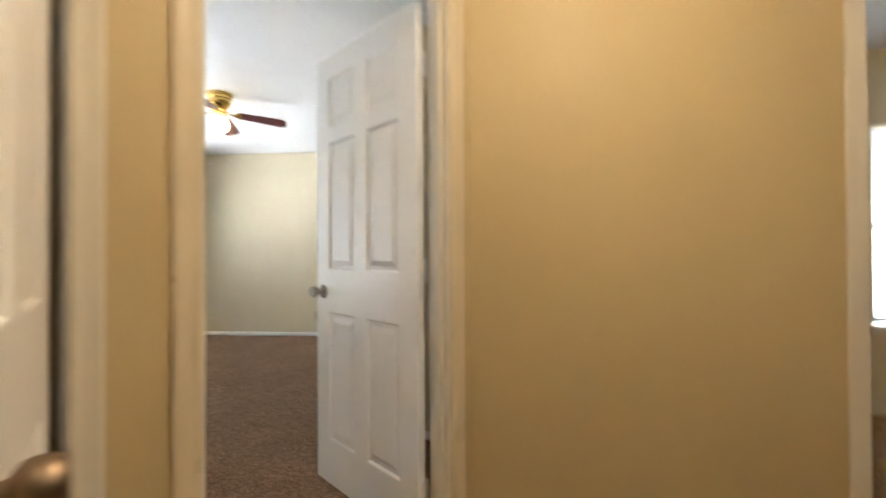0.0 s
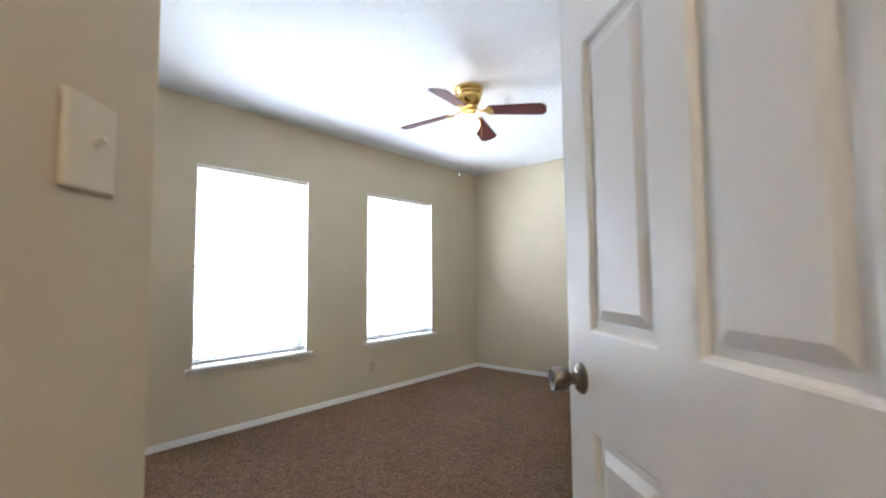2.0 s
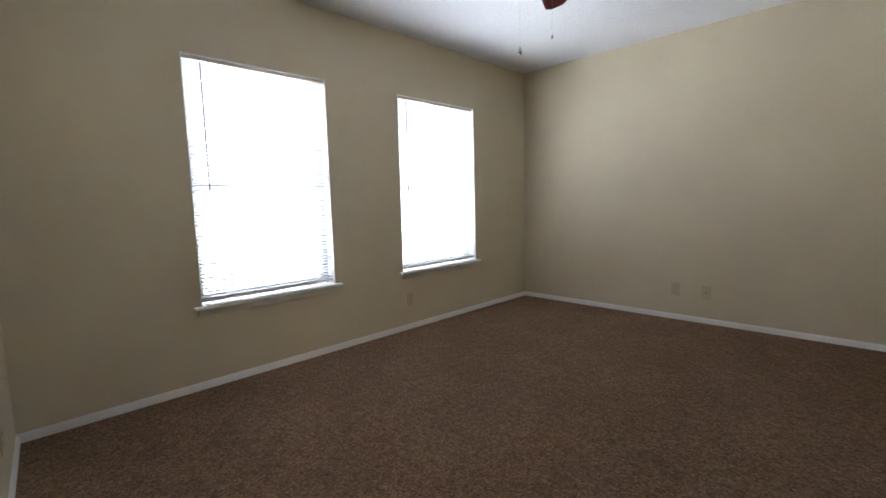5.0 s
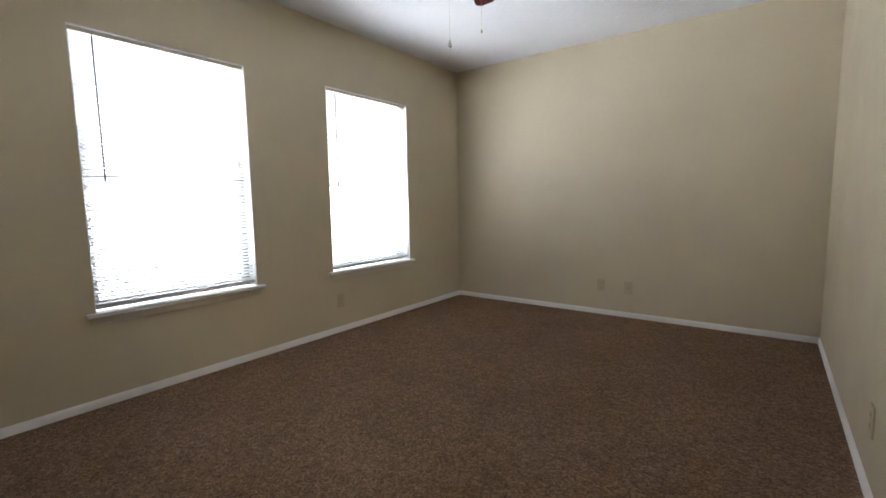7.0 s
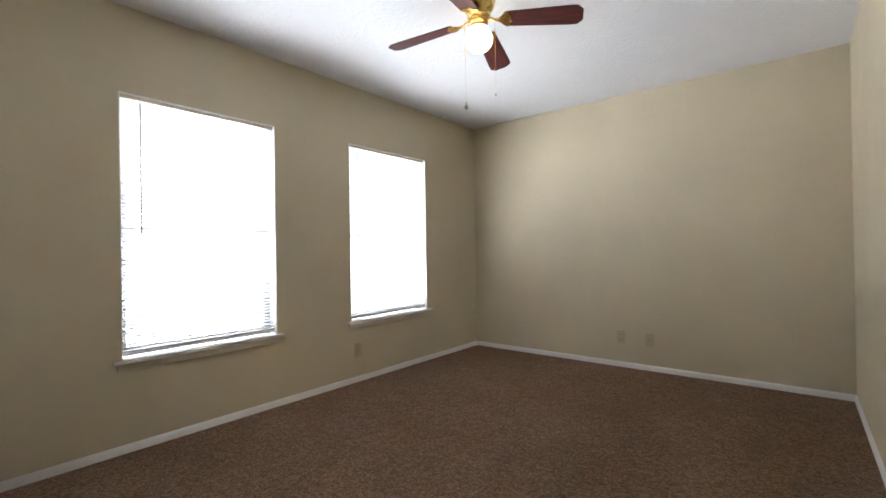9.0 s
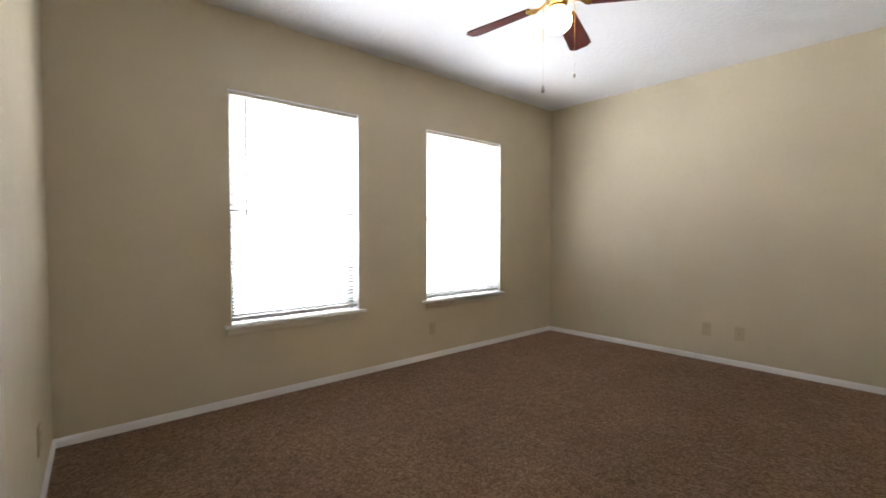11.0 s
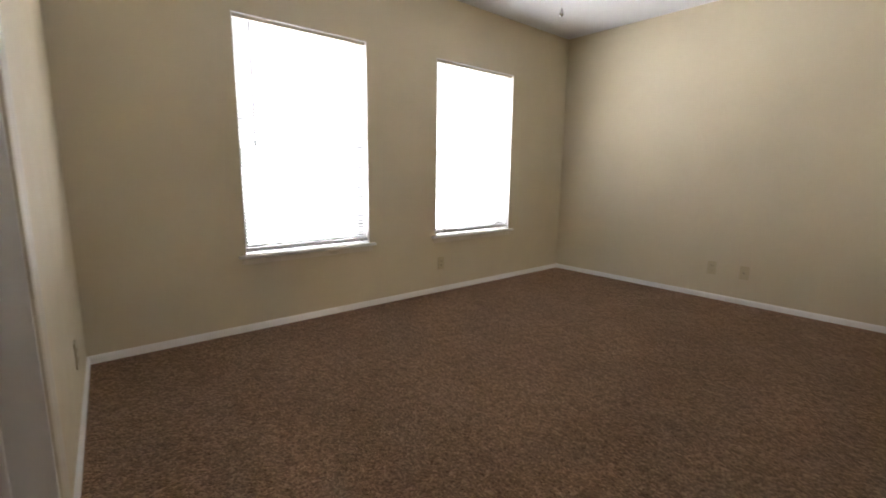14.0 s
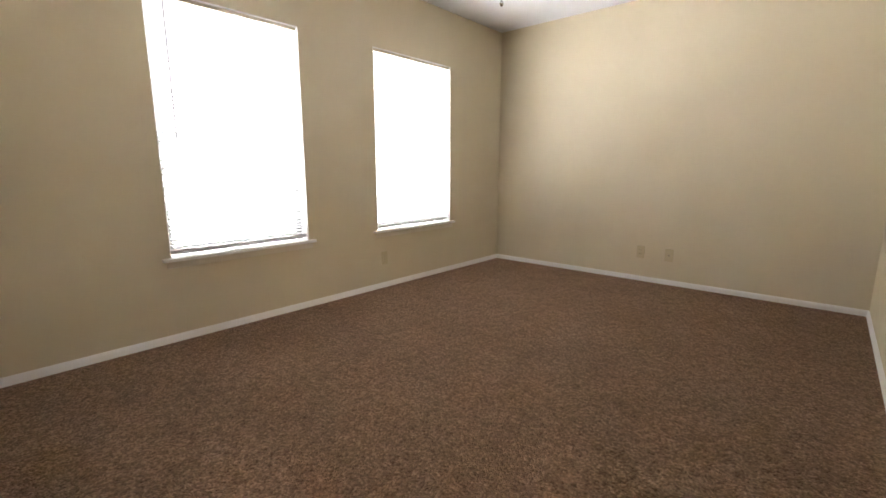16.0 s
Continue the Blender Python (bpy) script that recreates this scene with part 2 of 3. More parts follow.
bm = bmesh.new()
box(bm, -XO, 9.0, -8.3, XO, H, H + 0.12)
structure("ceiling", bm, CEILING, "white stippled drywall ceiling", "ceiling")

bm = bmesh.new()
ys = [YN - 1.0, W1[0], W1[1], W2[0], W2[1], 0]
for i in range(5):
    if i % 2 == 0:
        box(bm, -XO, 0, ys[i], ys[i + 1], 0, H)
    else:
        box(bm, -XO, 0, ys[i], ys[i + 1], 0, WZ0 - 0.02)
        box(bm, -XO, 0, ys[i], ys[i + 1], WZ1, H)
structure("wall_windows", bm, WALL, "beige painted wall with two window openings", "wall")
bm = bmesh.new()
box(bm, -XO, XR + T, 0, XO, 0, H)
structure("wall_far", bm, WALL, "plain beige painted bedroom wall", "wall")
bm = bmesh.new()
yc, AX = -3.15, 4.0           # the right wall ends here; beside the door the room widens to AX
box(bm, XR, XR + T, yc, 0, 0, H)
box(bm, XR + T, AX + T, yc, yc + T, 0, H)
box(bm, AX, AX + T, HY + T, yc, 0, H)
structure("wall_right", bm, WALL, "beige painted wall that steps back beside the door", "wall")

# closet wall, a little out of square, with its opening, and the closet behind it
NM = pose(0, -4.225, 0, 0, 0, -2.72)     # its face runs along local x
NL, CX0, CX1, CZ = 2.561, 1.53, 2.20, 2.05
bm = bmesh.new()
box(bm, -0.02, CX0, -T, 0, 0, H)
box(bm, CX0, CX1, -T, 0, CZ, H)
prism(bm, [(CX1, -T), (NL - 0.02, -T), (NL - 0.002, -0.002), (NL - 0.004, 0), (CX1, 0)], 0, H)
structure("wall_closet", bm, WALL, "beige painted wall with a closet opening", "wall").matrix_world = NM
bm = bmesh.new()
prism(bm, [uv(US, VS), uv(US - T, VS - 0.14), uv(US - T, V1), uv(US, V1)], 0, H)
bmesh.ops.bevel(bm, geom=[e for e in bm.edges if abs(e.verts[0].co.z - e.verts[1].co.z) > 1 and (e.verts[0].co.xy - Vector(uv(US, VS))).length < 0.01], offset=0.004, segments=4, affect="EDGES", profile=0.5)
structure("wall_switch", bm, WALL, "short angled beige wall that carries the switch", "wall")
bm = bmesh.new()
box(bm, 0, 2.9, -5.2, -5.1, 0, H)
structure("wall_closet_back", bm, WALL, "plain back wall of the dark closet", "wall")

# door wall, seen from the hall in its tan paint
bm = bmesh.new()
VM = (V0 + V1) / 2
for ua, ub, za in ((US - T, UD0 - 0.02, 0), (UD0 - 0.02, UD1 + 0.02, 2.075), (UD1 + 0.02, -0.328, 0)):
    prism(bm, [uv(ua, VM), uv(ub, VM), uv(ub, V1), uv(ua, V1)], za, H)
structure("wall_door_bedroom_side", bm, WALL, "beige bedroom face of the door wall", "wall")
bm = bmesh.new()
for ua, ub, za in ((-1.41, UD0 - 0.02, 0), (UD0 - 0.02, UD1 + 0.02, 2.075), (UD1 + 0.02, -0.328, 0), (-2.14, -1.41, 2.075), (-2.3, -2.14, 0)):
    prism(bm, [uv(ua, V0), uv(ub, V0), uv(ub, VM), uv(ua, VM)], za, H)
structure("wall_door_hall_side", bm, HALLWALL, "tan hall face of the door wall", "wall")
bm = bmesh.new()
hx, hy = uv(-0.328, V0)
prism(bm, [(hx, HY), (HX, HY), (HX, -2.6), (HX - T, -2.6), (HX - T, HY + T), (hx + 0.1, HY + T)], 0, H)
structure("wall_hall", bm, HALLWALL, "tan painted hall wall ending in an outside corner", "wall")
bm = bmesh.new()
LW = (6.40, 7.34)
box(bm, HX - T, LW[0], -2.6, -2.45, 0, H), box(bm, LW[1], 8.6, -2.6, -2.45, 0, H)
box(bm, LW[0], LW[1], -2.6, -2.45, 0, 0.58), box(bm, LW[0], LW[1], -2.6, -2.45, 1.96, H)
structure("wall_living", bm, WALL, "beige living-room wall with a window opening", "wall")
bm = bmesh.new()
box(bm, 8.6, 8.75, -8.1, -2.45, 0, H), box(bm, 2.2, 8.6, -8.1, -7.95, 0, H), box(bm, 2.2, 2.35, -7.95, -5.3, 0, H)
structure("wall_hall_ends", bm, HALLWALL, "plain tan walls that close the hall", "wall")
bm = bmesh.new()
prism(bm, [uv(-2.3, -5.0), uv(-1.40, -5.0), uv(-1.40, -4.95), uv(-2.3, -4.95)], 0, H)
structure("wall_hall_closet", bm, WALL, "plain back wall of the hall closet", "wall")


# ---- trim ----
def baseboard(name, a, b, mat=TRIM):
    """A run of baseboard from plan point a to b; the room lies to the left of the way."""
    ax, ay = a
    dx, dy = b[0] - ax, b[1] - ay
    n = math.hypot(dx, dy)
    bm = bmesh.new()
    prof = [(0, 0), (0.012, 0), (0.012, 0.030), (0.0085, 0.039), (0.005, 0.044), (0, 0.046)]
    ends = [[bm.verts.new((x, y, z)) for y, z in prof] for x in (0, n)]
    bm.faces.new(ends[0]), bm.faces.new(ends[1][::-1])
    for i in range(len(prof)):
        j = (i + 1) % len(prof)
        bm.faces.new((ends[0][i], ends[0][j], ends[1][j], ends[1][i]))
    ob = structure(name, bm, mat, "low white painted baseboard with a rounded top", "baseboard")
    ob.matrix_world = pose(ax, ay, 0.001, 0, 0, math.degrees(math.atan2(dy, dx)))
    return ob


def nface(x, y=0.0):
    p = NM @ Vector((x, y, 0))
    return (p.x, p.y)


baseboard("baseboard_windows", (0, 0), (0, -4.225))
baseboard("baseboard_far", (XR, 0), (0.012, 0))
baseboard("baseboard_right", (XR, yc), (XR, -0.012))
baseboard("baseboard_closet", nface(0.012), nface(CX0 - 0.055))
baseboard("baseboard_stub", nface(CX1 + 0.055), nface(NL))
baseboard("baseboard_switch", uv(US, VS - 0.012), uv(US, V1 + 0.02))
baseboard("baseboard_alcove", (AX, yc), (XR, yc))
baseboard("baseboard_hall", (HX, HY), (hx + 0.02, HY), CASING)

CASING_PROFILE = [(0, 0), (0, 0.008), (0.006, 0.012), (0.022, 0.010), (0.036, 0.013), (0.048, 0.017), (0.057, 0.017), (0.057, 0)]


def strip(name, prof, length, mat, parent, m):
    """A moulding: the profile (across x, out y) drawn up along local z, laid by m."""
    bm = bmesh.new()
    ends = [[bm.verts.new(m @ Vector((x, y, z))) for x, y in prof] for z in (0, length)]
    bm.faces.new(ends[0]), bm.faces.new(ends[1][::-1])
    for i in range(len(prof)):
        j = (i + 1) % len(prof)
        bm.faces.new((ends[0][i], ends[0][j], ends[1][j], ends[1][i]))
    return part(name, bm, mat, parent)


def block(name, mat, parent, *b, bevel=0.0, label=""):
    bm = bmesh.new()
    box(bm, *b)
    if bevel:
        bevelled(bm, bevel)
    return part(name, bm, mat, parent, label)


FLIPX = Matrix.Diagonal((-1, 1, 1, 1))
FLIPY = Matrix.Diagonal((1, -1, 1, 1))


def door_frame(name, m, x0, x1, y0, y1, top, hall_mat, room_mat, jamb_mat, label, stop_at):
    """Jambs, head, stops and casings round an opening x0..x1 through a wall y0..y1 in the frame m."""
    ob = new(name)
    ob.matrix_world = m
    tagged(ob, label, "door frame", "", "structure")
    j = 0.019
    block("jamb", jamb_mat, ob, x0 - j, x0, y0 - 0.002, y1 + 0.002, 0, top, bevel=0.0015)
    block("jamb", jamb_mat, ob, x1, x1 + j, y0 - 0.002, y1 + 0.002, 0, top, bevel=0.0015)
    block("head_jamb", jamb_mat, ob, x0 - j, x1 + j, y0 - 0.002, y1 + 0.002, top, top + j, bevel=0.0015)
    for a, c in ((x0, x0 + 0.011), (x1 - 0.011, x1)):
        block("door_stop", jamb_mat, ob, a, c, stop_at - 0.016, stop_at + 0.016, 0, top, bevel=0.003)
    block("door_stop", jamb_mat, ob, x0 + 0.011, x1 - 0.011, stop_at - 0.016, stop_at + 0.016, top - 0.011, top, bevel=0.003)
    for y, flip, mat in ((y1, Matrix(), room_mat), (y0, FLIPY, hall_mat)):
        if mat is None:
            continue
        at = Matrix.Translation((0, y, 0)) @ flip
        strip("casing", CASING_PROFILE, top + 0.005, mat, ob, at @ Matrix.Translation((x0 - 0.005, 0, 0)) @ FLIPX)
        strip("casing", CASING_PROFILE, top + 0.005, mat, ob, at @ Matrix.Translation((x1 + 0.005, 0, 0)))
        across = at @ Matrix.Translation((x0 - 0.062, 0, top + 0.005)) @ Matrix(((0, 0, 1, 0), (0, 1, 0, 0), (1, 0, 0, 0), (0, 0, 0, 1)))
        strip("head_casing", CASING_PROFILE, x1 - x0 + 0.124, mat, ob, across)
    return ob


UVM = pose(0, 0, 0, 0, 0, 45)
bed_frame = door_frame("door_frame_bedroom", UVM, UD0, UD1, V0, V1, 2.057, HALLCASING, TRIM, CASING,
                       "tan-cream painted door casing and cream jamb of the angled doorway", V1 - 0.055)
bm = bmesh.new()
box(bm, UD0, UD0 + 0.0015, V1 - 0.036, V1 - 0.008, 0.885, 0.955)
part("strike_plate", bm, NICKEL, bed_frame, "worn nickel strike plate")
door_frame("door_frame_closet", NM, CX0 + 0.02, CX1 - 0.02, -T, 0, CZ - 0.019, None, CASING, TRIM,
           "white closet jamb with a cream casing", -0.098)
door_frame("door_frame_hall_closet", UVM, -2.12, -1.430, V0, VM, 2.057, CASING, None, TRIM,
           "cream painted casing of the hall closet", VM - 0.012)


# ---- doors ----
def panel_door(name, at, turn, width, height, mat, label, knob_mat, knob_label, knob_z=0.905, thick=0.035):
    """A moulded six-panel door: local x from hinge to free edge, the face at y = 0, the slab behind it."""
    ob = thing(name, at, turn, label, "door")
    k = width / 0.762
    xs = [0, 0.110 * k, 0.336 * k, 0.426 * k, 0.652 * k, width]
    zs = [0, 0.205, 0.812, 1.008, 1.618, 1.688, 1.922, height]
    bm = bmesh.new()
    panels = []
    for y, flip in ((0, False), (-thick, True)):
        grid = [[bm.verts.new((x, y, z)) for z in zs] for x in xs]
        for i in range(5):
            for j in range(7):
                loop = (grid[i][j], grid[i][j + 1], grid[i + 1][j + 1], grid[i + 1][j])
                f = bm.faces.new(loop if not flip else loop[::-1])
                if i in (1, 3) and j in (1, 3, 5):
                    panels.append(f)
        rim = [grid[0][j] for j in range(8)] + [grid[i][7] for i in range(1, 6)] + [grid[5][j] for j in range(6, -1, -1)] + [grid[i][0] for i in range(4, 0, -1)]
        if not flip:
            first = rim
    for i in range(len(rim)):
        j = (i + 1) % len(rim)
        bm.faces.new((first[j], first[i], rim[i], rim[j]))
    bmesh.ops.recalc_face_normals(bm, faces=bm.faces[:])
    for inset, depth in ((0.005, -0.002), (0.006, -0.0085), (0.015, 0.0005), (0.020, 0.0075), (0.002, 0.0005)):
        bmesh.ops.inset_individual(bm, faces=panels, thickness=inset, depth=depth, use_even_offset=True)
    part("slab", bm, mat, ob)
    for side in (1, -1):
        turn_m = Matrix.Rotation(radians(-90 * side), 4, "X")
        y = 0 if side > 0 else -thick
        kx = width - 0.062
        bm = bmesh.new()
        lathe(bm, [(0.033, 0), (0.033, 0.002), (0.030, 0.006), (0.022, 0.010), (0.015, 0.012)], 36, (kx, y, knob_z), turn_m)
        rose = part("rosette", bm, knob_mat, ob, knob_label, True)
        bm = bmesh.new()
        lathe(bm, [(0.0125, 0.010), (0.0115, 0.018), (0.0125, 0.026), (0.019, 0.031), (0.0245, 0.036), (0.0265, 0.044), (0.0262, 0.054), (0.0235, 0.063), (0.021, 0.066), (0.018, 0.0645), (0.012, 0.063), (0.006, 0.0635), (0.002, 0.064)], 36, (kx, y, knob_z), turn_m)
        part("knob", bm, knob_mat, ob, knob_label, True)
        if side > 0:
            bm = bmesh.new()
            box(bm, kx - 0.0012, kx + 0.0012, y + 0.0632, y + 0.0646, knob_z - 0.006, knob_z + 0.006)
            part("privacy_slot", bm, DARK, rose)
    bm = bmesh.new()
    box(bm, width, width + 0.0012, -thick / 2 - 0.0125, -thick / 2 + 0.0125, knob_z - 0.028, knob_z + 0.028)
    plate = part("latch_plate", bm, knob_mat, ob)
    bm = bmesh.new()
    box(bm, width + 0.0012, width + 0.010, -thick / 2 - 0.007, -thick / 2 + 0.006, knob_z - 0.008, knob_z + 0.008)
    bevelled(bm, 0.002)
    part("latch_bolt", bm, knob_mat, plate)
    for hz in (0.20, 1.02, 1.80):
        bm = bmesh.new()
        box(bm, -0.0035, -0.001, -thick, -0.004, hz - 0.044, hz + 0.044)
        leaf = part("hinge", bm, TRIM, ob, "painted-over butt hinge")
        bm = bmesh.new()
        lathe(bm, [(0.0055, -0.045), (0.0055, 0.045)], 14, (-0.003, -thick - 0.004, hz))
        part("hinge_pin", bm, TRIM, leaf)
    return ob


panel_door("bedroom_door", (3.5104, -4.1405, 0.018), 137.8, 0.762, 2.03, DOOR,
           "white six-panel door with pressed grain, standing wide open", NICKEL, "brushed nickel round knob")
dxy = uv(-1.452, V0 - 0.014)
panel_door("hall_closet_door", (dxy[0], dxy[1], 0.018), 45 - 90 - 4.0, 0.66, 2.03, TRIM,
           "cream-white six-panel closet door standing open into the hall", DARKMETAL, "aged bronze round knob", 0.89)


# ---- windows and blinds ----
def window(name, ya, yb, z0, z1, mid):
    """An aluminium single-hung window in the opening of a wall whose room face is local x = 0; local y runs along it."""
    ob = new(name)
    tagged(ob, "grey aluminium single-hung window behind a lowered blind", "window", "", "structure")
    f = 0.047
    wf = new("window_frame")
    wf.parent = ob
    for n, b in (("stile", (ya, ya + f, z0, z1)), ("stile", (yb - f, yb, z0, z1)), ("head_rail", (ya + f, yb - f, z1 - f, z1)), ("bottom_rail", (ya + f, yb - f, z0, z0 + f))):
        block(n, VINYL, wf, -0.145, -0.085, b[0], b[1], b[2], b[3], bevel=0.004)
    block("meeting_rail", VINYL, wf, -0.130, -0.092, ya + f, yb - f, mid - 0.02, mid + 0.02, bevel=0.004)
    for x, a, c in ((-0.126, mid + 0.02, z1 - f), (-0.104, z0 + f, mid - 0.02)):
        p = block("pane", GLASS, ob, x - 0.004, x, ya + f, yb - f, a, c)
        p.visible_shadow = False
    for b in ((ya, ya + 0.005, z0, z1 - 0.005), (yb - 0.005, yb, z0, z1 - 0.005), (ya, yb, z1 - 0.005, z1)):
        block("reveal_board", TRIM, ob, -0.085, 0.002, *b)
    bm = bmesh.new()
    pl = [(-0.085, ya), (0.0, ya), (0.0, ya - 0.045), (0.034, ya - 0.045), (0.034, yb + 0.045), (0.0, yb + 0.045), (0.0, yb), (-0.085, yb)]
    prism(bm, pl, z0 - 0.02, z0)
    bevelled(bm, 0.004)
    part("window_sill", bm, TRIM, ob, "white painted sill that juts past the opening")
    block("apron", CASING, ob, 0, 0.013, ya - 0.022, yb + 0.022, z0 - 0.062, z0 - 0.02, bevel=0.003, label="cream apron board under the sill")
    return ob


def blind(ya, yb, z0, z1, tilt, label):
    """A lowered mini blind inside the opening, in the same frame as window()."""
    ob = new("window_blind")
    tagged(ob, label, "blind", "mini blinds")
    x, w = -0.030, 0.025
    bm = bmesh.new()
    box(bm, x - 0.014, x + 0.014, ya + 0.004, yb - 0.004, z1 - 0.027, z1 - 0.002)
    bevelled(bm, 0.003)
    part("headrail", bm, WHITEPLASTIC, ob)
    bm = bmesh.new()
    box(bm, x - 0.011, x + 0.011, ya + 0.006, yb - 0.006, z0 + 0.020, z0 + 0.042)
    bevelled(bm, 0.004)
    part("bottom_rail", bm, SLATRAIL, ob)
    bm = bmesh.new()
    pts = [(-0.5, 0), (-0.25, 0.06), (0, 0.08), (0.25, 0.06), (0.5, 0)]
    rows = [[bm.verts.new((px * w, y, pz * w + dz)) for px, pz in pts] for y in (ya + 0.006, yb - 0.006) for dz in (0, 0.0006)]
    for i in range(4):
        bm.faces.new((rows[0][i], rows[0][i + 1], rows[2][i + 1], rows[2][i]))
        bm.faces.new((rows[1][i], rows[3][i], rows[3][i + 1], rows[1][i + 1]))
    for f in bm.faces:
        f.smooth = True
    first = part("slat", bm, SLAT, ob)
    zs, pitch = [], 0.0212
    z = z0 + 0.055
    while z < z1 - 0.036:
        zs.append(z)
        z += pitch
    rnd = random.Random(round(ya * 1000))
    for i, z in enumerate(zs):
        s = first if i == 0 else new("slat", first.data)
        s.parent = ob
        s.matrix_basis = pose(x, 0, z, rnd.uniform(-0.05, 0.05), tilt + rnd.uniform(-0.8, 0.8), 0)
    for yy in (ya + 0.11, (ya + yb) / 2, yb - 0.11):
        for dx in (-0.0125, 0.0125):
            bm = bmesh.new()
            lathe(bm, [(0.0006, z0 + 0.02), (0.0006, z1 - 0.02)], 6, (x + dx, yy, 0))
            part("ladder_cord", bm, WHITEPLASTIC, ob)
    bm = bmesh.new()
    lathe(bm, [(0.0035, z1 - 0.78), (0.005, z1 - 0.77), (0.0038, z1 - 0.73), (0.0038, z1 - 0.045), (0.002, z1 - 0.03)], 6, (x + 0.021, ya + 0.105, 0))
    part("tilt_wand", bm, WAND, ob, "tilt wand, greyed to read as an unlit silhouette")
    bm = bmesh.new()
    for d in (0, 0.008):
        lathe(bm, [(0.001, z1 - 0.62), (0.001, z1 - 0.03)], 6, (x + 0.019, yb - 0.075 + d, 0))
    cord = part("lift_cord", bm, WHITEPLASTIC, ob)
    bm = bmesh.new()
    lathe(bm, [(0.002, z1 - 0.62), (0.005, z1 - 0.64), (0.006, z1 - 0.665), (0.003, z1 - 0.67)], 12, (x + 0.019, yb - 0.071, 0))
    part("tassel", bm, WHITEPLASTIC, cord)
    return ob


# bottom rail's shadow side is put into this grey
SLATRAIL = painted("shade_greyed_rail", (0.55, 0.56, 0.58), 0.4, 80, 0.0002, 0.02)
for i, (ya, yb) in enumerate((W1, W2)):
    window(f"window_{i + 1}", ya, yb, WZ0, WZ1, 1.235)
    blind(ya, yb, WZ0, WZ1, TILT, "white mini blind lowered to the sill, slats half open")
lm = Matrix.Translation((LW[0], -2.6, 0)) @ Matrix.Rotation(radians(-90), 4, "Z")
window("window_3", 0, LW[1] - LW[0], 0.6, 1.96, 1.28).matrix_world = lm
blind(0, LW[1] - LW[0], 0.6, 1.96, TILT, "white mini blind lowered over the living-room window").matrix_world = lm

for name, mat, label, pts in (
        ("backdrop", SKYBACK, "glowing backdrop of hazy daylight distance and sky beyond the bedroom windows", ((-12, -22, -0.2), (-12, 18, -0.2), (-12, 18, 18), (-12, -22, 18))),
        ("ground", GROUNDGLOW, "glowing ground sheet outside the bedroom windows, added to light the ceiling", ((-12, -22, -0.2), (-0.16, -22, -0.2), (-0.16, 18, -0.2), (-12, 18, -0.2))),
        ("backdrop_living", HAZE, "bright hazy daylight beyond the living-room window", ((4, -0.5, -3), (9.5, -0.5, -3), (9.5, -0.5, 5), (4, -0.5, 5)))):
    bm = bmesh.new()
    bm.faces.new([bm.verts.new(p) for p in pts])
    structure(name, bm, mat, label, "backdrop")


# ---- ceiling fan ----
def blade_outline():
    """Half-tapered blade with clipped corners, from the iron at x = 0.14 to the tip."""
    return [(0.142, -0.049), (0.160, -0.053), (0.47, -0.066), (0.508, -0.065), (0.535, -0.036), (0.535, 0.036), (0.508, 0.065), (0.47, 0.066), (0.160, 0.053), (0.142, 0.049)]


fan = thing("ceiling_fan", (1.568, -2.176, H), 0, "brass hugger ceiling fan with four cherry blades and a lit globe", "ceiling fan")
bm = bmesh.new()
lathe(bm, [(0.100, 0), (0.104, -0.006), (0.104, -0.022), (0.100, -0.028), (0.096, -0.030), (0.097, -0.036), (0.097, -0.048), (0.092, -0.054), (0.089, -0.056), (0.090, -0.062), (0.088, -0.080), (0.080, -0.102), (0.068, -0.122), (0.062, -0.130), (0.061, -0.146), (0.050, -0.154)], 48)
part("motor_housing", bm, BRASS, fan, "polished brass motor housing", True)
bm = bmesh.new()
lathe(bm, [(0.050, -0.154), (0.052, -0.160), (0.050, -0.176), (0.040, -0.184), (0.038, -0.192), (0.042, -0.198), (0.036, -0.204)], 40)
part("light_fitter", bm, BRASS, fan, "brass switch cup and globe fitter", True)
bm = bmesh.new()
lathe(bm, [(0.036, -0.186), (0.040, -0.200), (0.052, -0.214), (0.063, -0.230), (0.0715, -0.250), (0.0725, -0.272), (0.065, -0.297), (0.047, -0.316), (0.025, -0.327), (0.004, -0.330)], 40)
part("globe", bm, GLOBE, fan, "glowing opal glass globe", True)
